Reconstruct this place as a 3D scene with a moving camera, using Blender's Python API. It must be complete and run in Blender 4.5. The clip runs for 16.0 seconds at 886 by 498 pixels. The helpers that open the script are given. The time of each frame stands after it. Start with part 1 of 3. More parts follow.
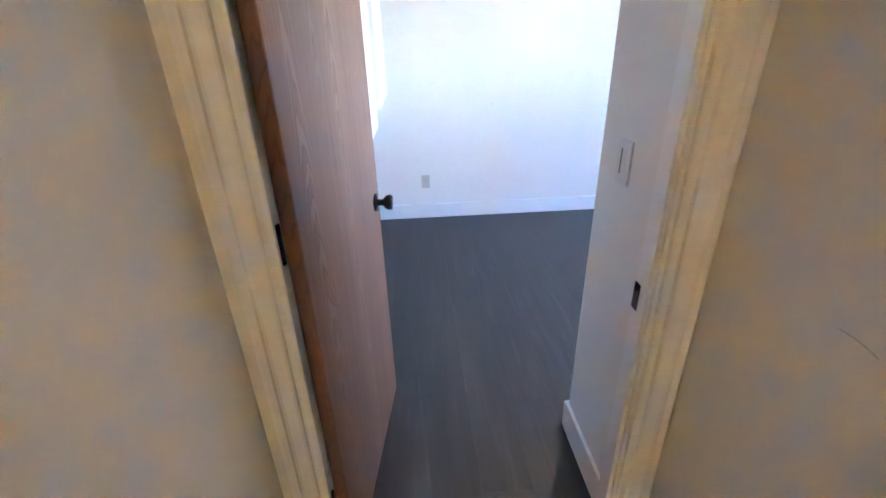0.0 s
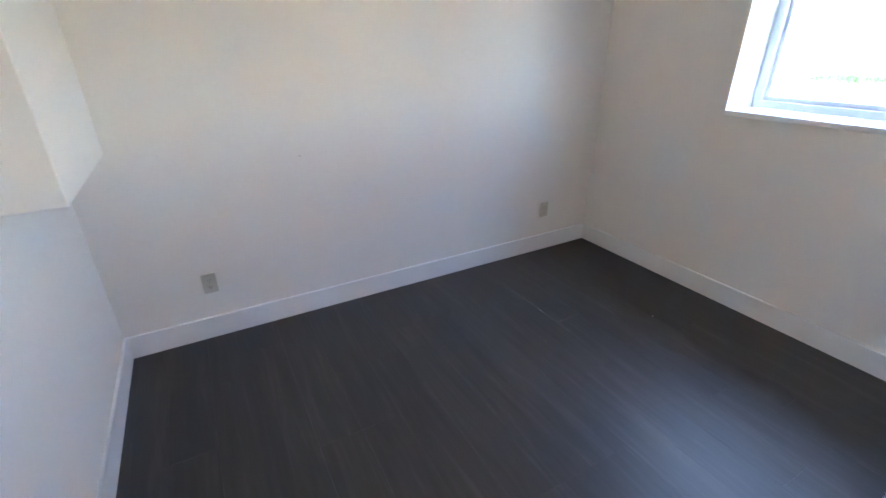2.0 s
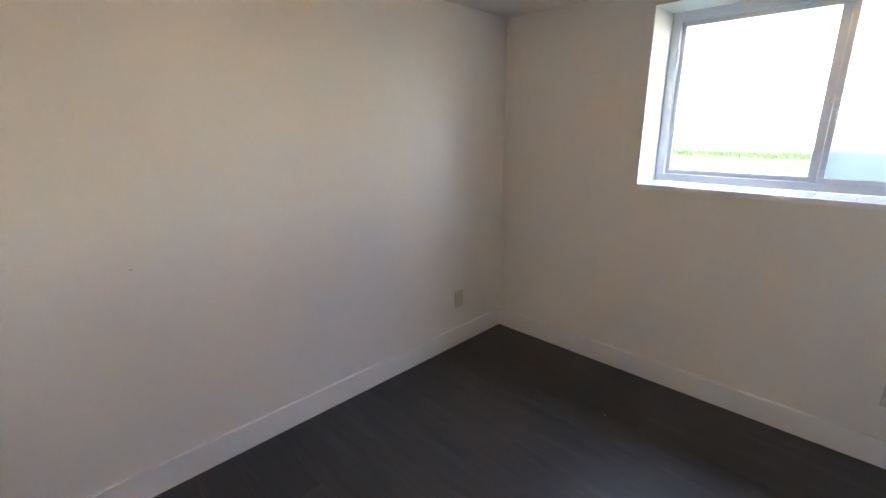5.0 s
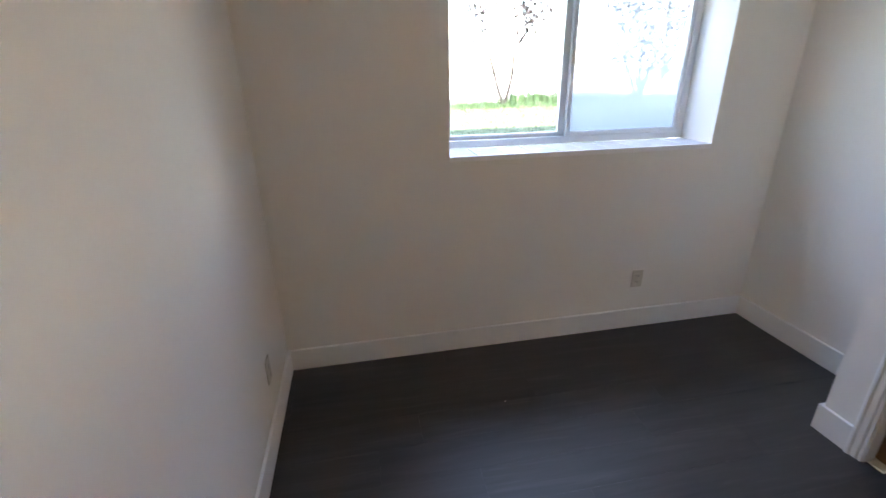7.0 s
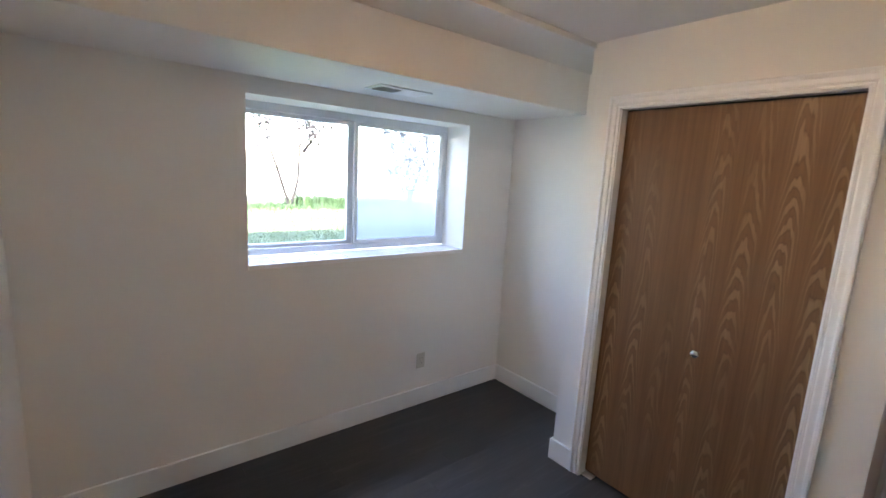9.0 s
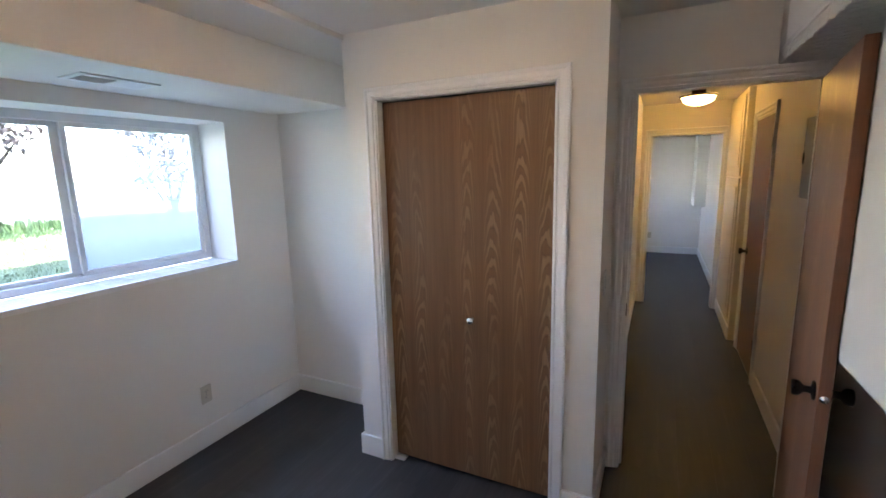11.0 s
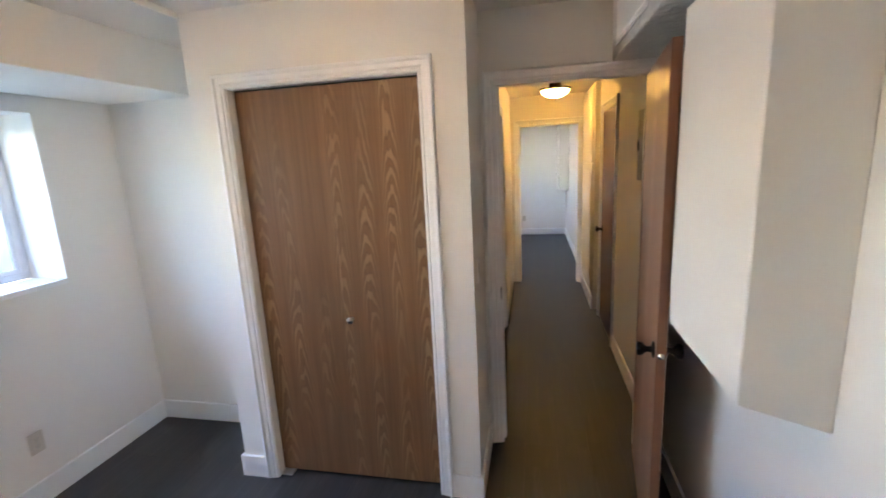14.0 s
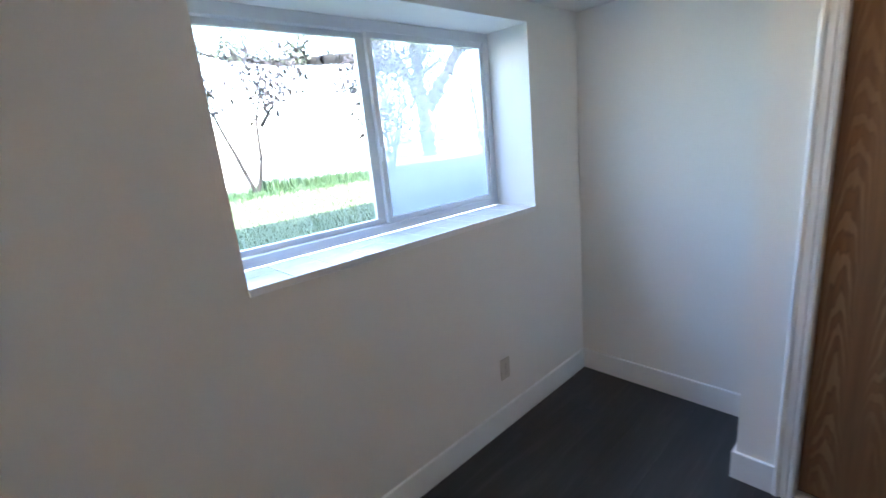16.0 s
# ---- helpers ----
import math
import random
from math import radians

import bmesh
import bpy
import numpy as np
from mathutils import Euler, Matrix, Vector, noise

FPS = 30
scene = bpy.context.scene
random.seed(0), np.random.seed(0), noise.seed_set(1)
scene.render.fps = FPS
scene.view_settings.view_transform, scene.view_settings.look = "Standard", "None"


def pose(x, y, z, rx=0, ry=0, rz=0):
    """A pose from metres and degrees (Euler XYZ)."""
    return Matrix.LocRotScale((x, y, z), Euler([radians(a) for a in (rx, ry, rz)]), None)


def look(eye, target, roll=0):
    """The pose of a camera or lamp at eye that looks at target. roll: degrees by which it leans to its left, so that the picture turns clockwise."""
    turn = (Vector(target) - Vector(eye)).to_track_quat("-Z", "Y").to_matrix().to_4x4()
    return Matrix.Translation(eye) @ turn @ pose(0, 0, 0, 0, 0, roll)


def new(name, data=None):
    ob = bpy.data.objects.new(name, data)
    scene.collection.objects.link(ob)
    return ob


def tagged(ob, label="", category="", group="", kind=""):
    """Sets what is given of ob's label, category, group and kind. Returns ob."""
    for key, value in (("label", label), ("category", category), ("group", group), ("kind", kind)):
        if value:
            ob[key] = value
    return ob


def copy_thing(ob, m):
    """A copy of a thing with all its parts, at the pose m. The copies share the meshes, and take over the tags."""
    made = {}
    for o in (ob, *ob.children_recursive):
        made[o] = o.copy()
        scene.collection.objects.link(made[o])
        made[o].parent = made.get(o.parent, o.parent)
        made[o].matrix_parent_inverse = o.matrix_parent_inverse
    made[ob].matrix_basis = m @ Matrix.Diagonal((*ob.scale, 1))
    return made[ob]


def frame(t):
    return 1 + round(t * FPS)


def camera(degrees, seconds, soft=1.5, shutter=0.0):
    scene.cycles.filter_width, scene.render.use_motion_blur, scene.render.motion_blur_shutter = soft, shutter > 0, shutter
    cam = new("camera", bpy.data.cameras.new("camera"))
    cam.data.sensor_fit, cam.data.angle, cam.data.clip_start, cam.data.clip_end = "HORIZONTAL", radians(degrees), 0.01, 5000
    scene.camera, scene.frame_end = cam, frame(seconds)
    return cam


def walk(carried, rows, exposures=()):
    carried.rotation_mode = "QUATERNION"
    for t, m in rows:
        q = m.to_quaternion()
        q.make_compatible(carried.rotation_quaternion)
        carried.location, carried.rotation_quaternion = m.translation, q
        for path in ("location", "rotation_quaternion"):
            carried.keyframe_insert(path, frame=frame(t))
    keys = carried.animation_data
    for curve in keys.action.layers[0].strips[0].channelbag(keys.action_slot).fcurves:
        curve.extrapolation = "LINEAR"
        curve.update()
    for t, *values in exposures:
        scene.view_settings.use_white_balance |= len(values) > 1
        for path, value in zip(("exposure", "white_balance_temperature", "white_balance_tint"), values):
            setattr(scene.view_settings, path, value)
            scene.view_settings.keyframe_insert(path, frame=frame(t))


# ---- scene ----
cam = camera(90.1, 16.0, shutter=0.2)
PATH = [
    (0, (-2.859, -3.717, 1.469), (-2.76, -1.919, 0.599), -1.8),
    (0.5, (-2.896, -3.353, 1.518), (-2.595, -1.565, 0.674), -3.0),
    (1, (-2.852, -2.978, 1.506), (-2.388, -1.216, 0.682), -0.9),
    (1.5, (-2.734, -2.662, 1.517), (-2.125, -0.949, 0.682), -0.7),
    (2, (-2.684, -2.451, 1.501), (-1.814, -0.861, 0.656), -0.5),
    (2.5, (-2.666, -2.349, 1.506), (-1.702, -0.825, 0.642), -0.3),
    (3, (-2.671, -2.379, 1.577), (-1.657, -0.783, 0.926), -0.9),
    (3.2, (-2.697, -2.373, 1.601), (-1.643, -0.758, 1.074), -0.6),
    (5.5, (-2.411, -1.491, 1.438), (-0.89, -0.311, 0.894), -3.0),
    (6, (-2.315, -0.988, 1.463), (-0.581, -0.16, 0.908), -5.6),
    (6.5, (-2.214, -0.721, 1.495), (-0.372, -0.501, 0.748), -1.8),
    (7, (-2.193, -0.47, 1.54), (-0.369, -0.815, 0.796), -1.1),
    (7.5, (-2.29, -0.323, 1.622), (-0.57, -1.088, 0.945), 2.2),
    (8, (-2.383, -0.288, 1.674), (-0.703, -1.234, 1.142), 4.0),
    (8.2, (-2.43, -0.283, 1.676), (-0.753, -1.262, 1.196), 4.3),
    (10.3, (-2.478, -0.385, 1.699), (-1.395, -2.042, 1.416), -0.5),
    (10.5, (-2.487, -0.397, 1.701), (-1.47, -2.093, 1.401), -0.7),
    (11, (-2.514, -0.428, 1.684), (-1.646, -2.197, 1.341), -1.4),
    (11.5, (-2.555, -0.466, 1.642), (-1.905, -2.302, 1.189), -2.0),
    (12, (-2.576, -0.504, 1.595), (-2.157, -2.357, 0.969), -3.2),
    (12.5, (-2.588, -0.532, 1.566), (-2.328, -2.389, 0.87), -2.0),
    (13, (-2.597, -0.528, 1.608), (-2.372, -2.418, 0.994), -1.7),
    (13.5, (-2.6, -0.514, 1.673), (-2.416, -2.455, 1.227), -1.8),
    (14, (-2.567, -0.497, 1.689), (-2.165, -2.415, 1.29), -2.9),
    (14.5, (-2.457, -0.46, 1.689), (-1.415, -2.125, 1.309), -3.3),
    (15, (-2.191, -0.397, 1.63), (-0.827, -1.808, 1.245), -1.6),
    (15.5, (-1.821, -0.418, 1.555), (-0.46, -1.807, 1.091), -1.1),
    (16, (-1.368, -0.502, 1.53), (0.067, -1.808, 1.046), -5.7),
]
walk(cam, [(t, look(eye, target, roll)) for t, eye, target, roll in PATH], [
    (0.0, 7.50, 5250, 20), (0.5, 7.35, 5500, 25), (1.0, 7.05, 6100, 22), (1.5, 6.65, 6200, 21), (2.5, 6.25, 6900, 23), (3.2, 6.05, 7500, 25),
    (5.5, 5.72, 7800, 25), (6.0, 5.35, 7900, 27), (6.5, 5.30, 7800, 26), (7.0, 5.72, 7500, 26), (8.0, 5.87, 7500, 26),
    (10.5, 5.77, 6800, 25), (11.5, 5.92, 7000, 25), (12.5, 6.72, 7200, 25), (13.5, 6.62, 7200, 25), (14.5, 6.12, 7000, 24), (15.0, 5.92, 6800, 24), (16.0, 5.62, 6450, 21)])

# ---- world and light ----
world = bpy.data.worlds.new("sky_world")
scene.world = world
world.use_nodes = True
wn = world.node_tree
sky = wn.nodes.new("ShaderNodeTexSky")
sky.sky_type, sky.sun_disc = "NISHITA", False
sky.sun_elevation, sky.sun_rotation = radians(58), radians(-75)
wn.links.new(sky.outputs[0], wn.nodes["Background"].inputs[0])
wn.nodes["Background"].inputs[1].default_value = 0.15

sun_data = bpy.data.lights.new("sun", "SUN")
sun_data.energy, sun_data.angle, sun_data.color = 2.6, radians(0.5), (1.0, 0.95, 0.86)
sun = new("sun", sun_data)
sun.matrix_world = look((-3.8, 1.0, 8.0), (0.0, 0.0, 1.7))


def window_light(name, x, y, z, sx, sz, watts, colour, aim):
    """The sky's light on a window opening."""
    d = bpy.data.lights.new(name, "AREA")
    d.shape, d.size, d.size_y, d.energy, d.color = "RECTANGLE", sx, sz, watts, colour
    o = new(name, d)
    o.matrix_world = look((x, y, z), aim)
    return o


# the open sky above the line of sight out of the window
window_light("sky_light", 1.55, -1.55, 3.25, 3.2, 1.1, 3.4, (0.42, 0.63, 1.0), (-0.2, -1.70, 1.1))

# ---- materials ----


def material(name):
    m = bpy.data.materials.new(name)
    m.use_nodes = True
    return m, m.node_tree.nodes, m.node_tree.links, m.node_tree.nodes["Principled BSDF"]


def node(nodes, kind, **values):
    n = nodes.new(kind)
    for key, value in values.items():
        n.inputs[key].default_value = value
    return n


def ramp(nodes, stops):
    r = nodes.new("ShaderNodeValToRGB")
    while len(r.color_ramp.elements) < len(stops):
        r.color_ramp.elements.new(0.5)
    for e, (at, c) in zip(r.color_ramp.elements, stops):
        e.position, e.color = at, (*c, 1)
    return r


def mapped(nodes, links, scale, output="Object"):
    co = nodes.new("ShaderNodeTexCoord")
    mp = nodes.new("ShaderNodeMapping")
    mp.inputs["Scale"].default_value = scale
    links.new(co.outputs[output], mp.inputs["Vector"])
    return mp


def surface(name, a, b, rough=0.5, big=1.3, fine=180.0, bump=0.1, metal=0.0, height=0.001, rough_var=0.1):
    """A plain coated surface: two close tones in broad patches, fine relief, uneven gloss."""
    m, n, l, p = material(name)
    mp = mapped(n, l, (1, 1, 1))
    n1 = node(n, "ShaderNodeTexNoise", Scale=big, Detail=5.0, Roughness=0.6)
    n2 = node(n, "ShaderNodeTexNoise", Scale=fine, Detail=3.0)
    l.new(mp.outputs[0], n1.inputs["Vector"]), l.new(mp.outputs[0], n2.inputs["Vector"])
    r = ramp(n, [(0.3, a), (0.7, b)])
    l.new(n1.outputs[0], r.inputs[0]), l.new(r.outputs[0], p.inputs["Base Color"])
    mr = node(n, "ShaderNodeMapRange")
    mr.inputs[3].default_value, mr.inputs[4].default_value = rough - rough_var, rough + rough_var
    l.new(n1.outputs[0], mr.inputs[0]), l.new(mr.outputs[0], p.inputs["Roughness"])
    p.inputs["Metallic"].default_value = metal
    if bump:
        bp = node(n, "ShaderNodeBump", Strength=bump, Distance=height)
        l.new(n2.outputs[0], bp.inputs["Height"]), l.new(bp.outputs[0], p.inputs["Normal"])
    return m


WALL = surface("wall_paint", (0.855, 0.825, 0.77), (0.885, 0.855, 0.80), 0.62, 1.1, 140, 0.35, height=0.0015)
CEILING = surface("ceiling_paint", (0.85, 0.83, 0.79), (0.88, 0.86, 0.82), 0.75, 0.9, 60, 0.5, height=0.003)
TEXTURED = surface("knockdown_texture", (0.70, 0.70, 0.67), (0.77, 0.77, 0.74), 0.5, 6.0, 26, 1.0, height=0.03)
TRIM = surface("trim_enamel", (0.89, 0.885, 0.87), (0.92, 0.915, 0.90), 0.32, 2.0, 50, 0.08)
PLATE = surface("almond_plastic", (0.60, 0.56, 0.47), (0.64, 0.60, 0.51), 0.35, 3.0, 90, 0.03)
WHITE_PLASTIC = surface("white_plastic", (0.78, 0.78, 0.77), (0.82, 0.82, 0.81), 0.3, 3.0, 90, 0.03)
SLOT = surface("dark_slot", (0.02, 0.018, 0.015), (0.03, 0.028, 0.025), 0.7, 8.0, 90, 0.0)
BLACK_METAL = surface("black_metal", (0.012, 0.011, 0.011), (0.022, 0.02, 0.019), 0.28, 9.0, 200, 0.05, 0.7)
NICKEL = surface("satin_nickel", (0.62, 0.60, 0.57), (0.70, 0.68, 0.65), 0.22, 9.0, 300, 0.04, 1.0)
BRONZE = surface("oiled_bronze", (0.10, 0.06, 0.03), (0.16, 0.10, 0.05), 0.35, 9.0, 200, 0.05, 0.9)
ALUMINIUM = surface("aluminium_frame", (0.66, 0.68, 0.69), (0.74, 0.76, 0.77), 0.36, 4.0, 200, 0.06, 0.4)
PANEL_GREY = surface("grey_enamel", (0.19, 0.18, 0.155), (0.23, 0.22, 0.19), 0.4, 4.0, 200, 0.05, 0.2)
CREAM = surface("cream_paint", (0.72, 0.66, 0.52), (0.77, 0.71, 0.57), 0.4, 2.0, 60, 0.1)
CONCRETE = surface("pale_concrete", (0.55, 0.54, 0.51), (0.66, 0.65, 0.62), 0.85, 0.8, 40, 0.3)
STUCCO = surface("stucco", (0.55, 0.52, 0.46), (0.62, 0.59, 0.53), 0.85, 1.0, 60, 0.6)
TILE = surface("glazed_tile", (0.58, 0.60, 0.62), (0.68, 0.70, 0.72), 0.16, 5.0, 40, 0.12, rough_var=0.06)
GROUT = surface("grout", (0.30, 0.30, 0.29), (0.38, 0.38, 0.37), 0.8, 12.0, 200, 0.1)
BARK = surface("bark", (0.008, 0.007, 0.006), (0.017, 0.014, 0.013), 0.9, 6.0, 30, 0.9, height=0.02)
SOFFIT = surface("soffit_paint", (0.86, 0.83, 0.775), (0.89, 0.86, 0.81), 0.5, 3.0, 34, 0.4, height=0.003)
SOIL = surface("underlay", (0.02, 0.02, 0.02), (0.03, 0.03, 0.03), 0.9, 5.0, 80, 0.2)


def math_node(n, l, op, a, b=None, c=None):
    m = n.new("ShaderNodeMath")
    m.operation = op
    for i, v in enumerate((a, b, c)):
        if v is None:
            continue
        if isinstance(v, (int, float)):
            m.inputs[i].default_value = v
        else:
            l.new(v, m.inputs[i])
    return m.outputs[0]


def wood(name, dark, light, pale, rough, leaf=0.14, show=0.75):
    """Stained veneer laid in upright leaves: nested cathedral arches in some, straight grain in others, fine pores."""
    m, n, l, p = material(name)
    info = n.new("ShaderNodeObjectInfo")
    co = n.new("ShaderNodeTexCoord")
    seed = math_node(n, l, "MULTIPLY", info.outputs["Random"], 13.0)
    shift = n.new("ShaderNodeVectorMath")
    shift.operation = "ADD"
    l.new(co.outputs["Object"], shift.inputs[0]), l.new(seed, shift.inputs[1])
    sep = n.new("ShaderNodeSeparateXYZ")
    l.new(shift.outputs[0], sep.inputs[0])
    x, z = sep.outputs["X"], sep.outputs["Z"]

    def grain(across, along, detail, rough_=0.6):
        mp = n.new("ShaderNodeMapping")
        mp.inputs["Scale"].default_value = (across, across, along)
        l.new(shift.outputs[0], mp.inputs["Vector"])
        t = node(n, "ShaderNodeTexNoise", Scale=1.0, Detail=detail, Roughness=rough_)
        l.new(mp.outputs[0], t.inputs["Vector"])
        return t.outputs[0]

    wander = grain(3.0, 1.6, 1.0)
    xs = math_node(n, l, "MULTIPLY_ADD", wander, 0.06, x)
    col = math_node(n, l, "DIVIDE", xs, leaf)
    u = math_node(n, l, "MULTIPLY", math_node(n, l, "SUBTRACT", math_node(n, l, "FRACT", col), 0.5), leaf)
    wn_ = n.new("ShaderNodeTexWhiteNoise")
    wn_.noise_dimensions = "1D"
    l.new(math_node(n, l, "FLOOR", col), wn_.inputs["W"])
    rnd = wn_.outputs["Value"]
    warp = grain(26.0, 4.5, 2.0)
    broad = grain(9.0, 1.2, 1.0)
    phase = math_node(n, l, "MULTIPLY_ADD", math_node(n, l, "MULTIPLY", u, u), 1050.0, math_node(n, l, "MULTIPLY", z, 7.5))
    phase = math_node(n, l, "MULTIPLY_ADD", warp, 1.8, phase)
    phase = math_node(n, l, "MULTIPLY_ADD", broad, 5.5, phase)
    phase = math_node(n, l, "MULTIPLY_ADD", rnd, 17.0, phase)
    line = ramp(n, [(0.0, (0.25, 0.25, 0.25)), (0.12, (0, 0, 0)), (0.48, (0.04, 0.04, 0.04)), (0.60, (0.9, 0.9, 0.9)), (0.90, (1, 1, 1)), (1.0, (0.2, 0.2, 0.2))])
    l.new(math_node(n, l, "FRACT", phase), line.inputs[0])
    near = ramp(n, [(0.018, (1, 1, 1)), (0.056, (0.0, 0.0, 0.0))])
    l.new(math_node(n, l, "ABSOLUTE", u), near.inputs[0])
    some = ramp(n, [(0.36, (0.0, 0.0, 0.0)), (0.60, (1, 1, 1))])
    l.new(math_node(n, l, "MULTIPLY_ADD", rnd, 0.35, math_node(n, l, "MULTIPLY", grain(5.0, 0.9, 1.0), 0.65)), some.inputs[0])
    pores = grain(170.0, 5.0, 4.0, 0.7)
    amount = math_node(n, l, "MULTIPLY", math_node(n, l, "MULTIPLY", line.outputs[0], near.outputs[0]), some.outputs[0])
    amount = math_node(n, l, "MULTIPLY", math_node(n, l, "MULTIPLY", amount, show), math_node(n, l, "MULTIPLY_ADD", pores, 0.9, 0.5))
    base = ramp(n, [(0.3, dark), (0.72, light)])
    l.new(math_node(n, l, "MULTIPLY_ADD", grain(60.0, 1.1, 2.0), 0.5, math_node(n, l, "MULTIPLY", pores, 0.5)), base.inputs[0])
    mix = n.new("ShaderNodeMixRGB")
    mix.inputs[2].default_value = (*pale, 1)
    l.new(amount, mix.inputs[0]), l.new(base.outputs[0], mix.inputs[1])
    late = ramp(n, [(0.0, (0.62, 0.60, 0.58)), (0.10, (1, 1, 1)), (0.40, (1, 1, 1)), (0.50, (0.72, 0.70, 0.68)), (0.60, (1, 1, 1))])
    l.new(math_node(n, l, "FRACT", phase), late.inputs[0])
    edge = n.new("ShaderNodeMixRGB")
    edge.blend_type = "MULTIPLY"
    l.new(math_node(n, l, "MULTIPLY", near.outputs[0], some.outputs[0]), edge.inputs[0])
    l.new(mix.outputs[0], edge.inputs[1]), l.new(late.outputs[0], edge.inputs[2])
    tone = ramp(n, [(0.0, (0.84, 0.83, 0.82)), (1.0, (1.10, 1.09, 1.08))])
    l.new(math_node(n, l, "MULTIPLY_ADD", rnd, 0.45, math_node(n, l, "MULTIPLY", grain(7.0, 0.25, 2.0), 0.55)), tone.inputs[0])
    mm = n.new("ShaderNodeMixRGB")
    mm.blend_type, mm.inputs[0].default_value = "MULTIPLY", 1.0
    l.new(edge.outputs[0], mm.inputs[1]), l.new(tone.outputs[0], mm.inputs[2])
    l.new(mm.outputs[0], p.inputs["Base Color"])
    p.inputs["Roughness"].default_value = rough
    bp = node(n, "ShaderNodeBump", Strength=0.15, Distance=0.001)
    l.new(pores, bp.inputs["Height"]), l.new(bp.outputs[0], p.inputs["Normal"])
    return m


OAK_DARK = wood("brown_stained_oak", (0.170, 0.084, 0.036), (0.270, 0.142, 0.066), (0.44, 0.275, 0.150), 0.42, show=0.60)
OAK_RED = wood("reddish_stained_oak", (0.215, 0.098, 0.054), (0.32, 0.158, 0.090), (0.43, 0.26, 0.17), 0.40, show=0.5)
OAK_EDGE = wood("oak_lipping", (0.20, 0.085, 0.045), (0.27, 0.12, 0.065), (0.30, 0.15, 0.09), 0.45, show=0.2)


def plank_material():
    """Charcoal vinyl plank with grey wood streaks along y."""
    m, n, l, p = material("charcoal_vinyl_plank")
    info = n.new("ShaderNodeObjectInfo")
    co = n.new("ShaderNodeTexCoord")
    add = n.new("ShaderNodeVectorMath")
    add.operation = "ADD"
    sc = n.new("ShaderNodeMath")
    sc.operation, sc.inputs[1].default_value = "MULTIPLY", 31.0
    l.new(info.outputs["Random"], sc.inputs[0])
    l.new(co.outputs["Object"], add.inputs[0]), l.new(sc.outputs[0], add.inputs[1])
    mp = n.new("ShaderNodeMapping")
    mp.inputs["Scale"].default_value = (24, 1.8, 1)
    l.new(add.outputs[0], mp.inputs["Vector"])
    streak = node(n, "ShaderNodeTexNoise", Scale=1.0, Detail=6.0, Roughness=0.62, Distortion=0.6)
    l.new(mp.outputs[0], streak.inputs["Vector"])
    r = ramp(n, [(0.28, (0.022, 0.022, 0.023)), (0.56, (0.036, 0.036, 0.037)), (0.76, (0.060, 0.059, 0.059))])
    l.new(streak.outputs[0], r.inputs[0])
    tone = node(n, "ShaderNodeMapRange")
    tone.inputs[3].default_value, tone.inputs[4].default_value = 0.94, 1.06
    l.new(info.outputs["Random"], tone.inputs[0])
    mm = n.new("ShaderNodeMixRGB")
    mm.blend_type, mm.inputs[0].default_value = "MULTIPLY", 1.0
    l.new(r.outputs[0], mm.inputs[1]), l.new(tone.outputs[0], mm.inputs[2])
    l.new(mm.outputs[0], p.inputs["Base Color"])
    rr = node(n, "ShaderNodeMapRange")
    rr.inputs[3].default_value, rr.inputs[4].default_value = 0.36, 0.54
    l.new(streak.outputs[0], rr.inputs[0]), l.new(rr.outputs[0], p.inputs["Roughness"])
    bp = node(n, "ShaderNodeBump", Strength=0.25, Distance=0.001)
    l.new(streak.outputs[0], bp.inputs["Height"]), l.new(bp.outputs[0], p.inputs["Normal"])
    return m


PLANK = plank_material()


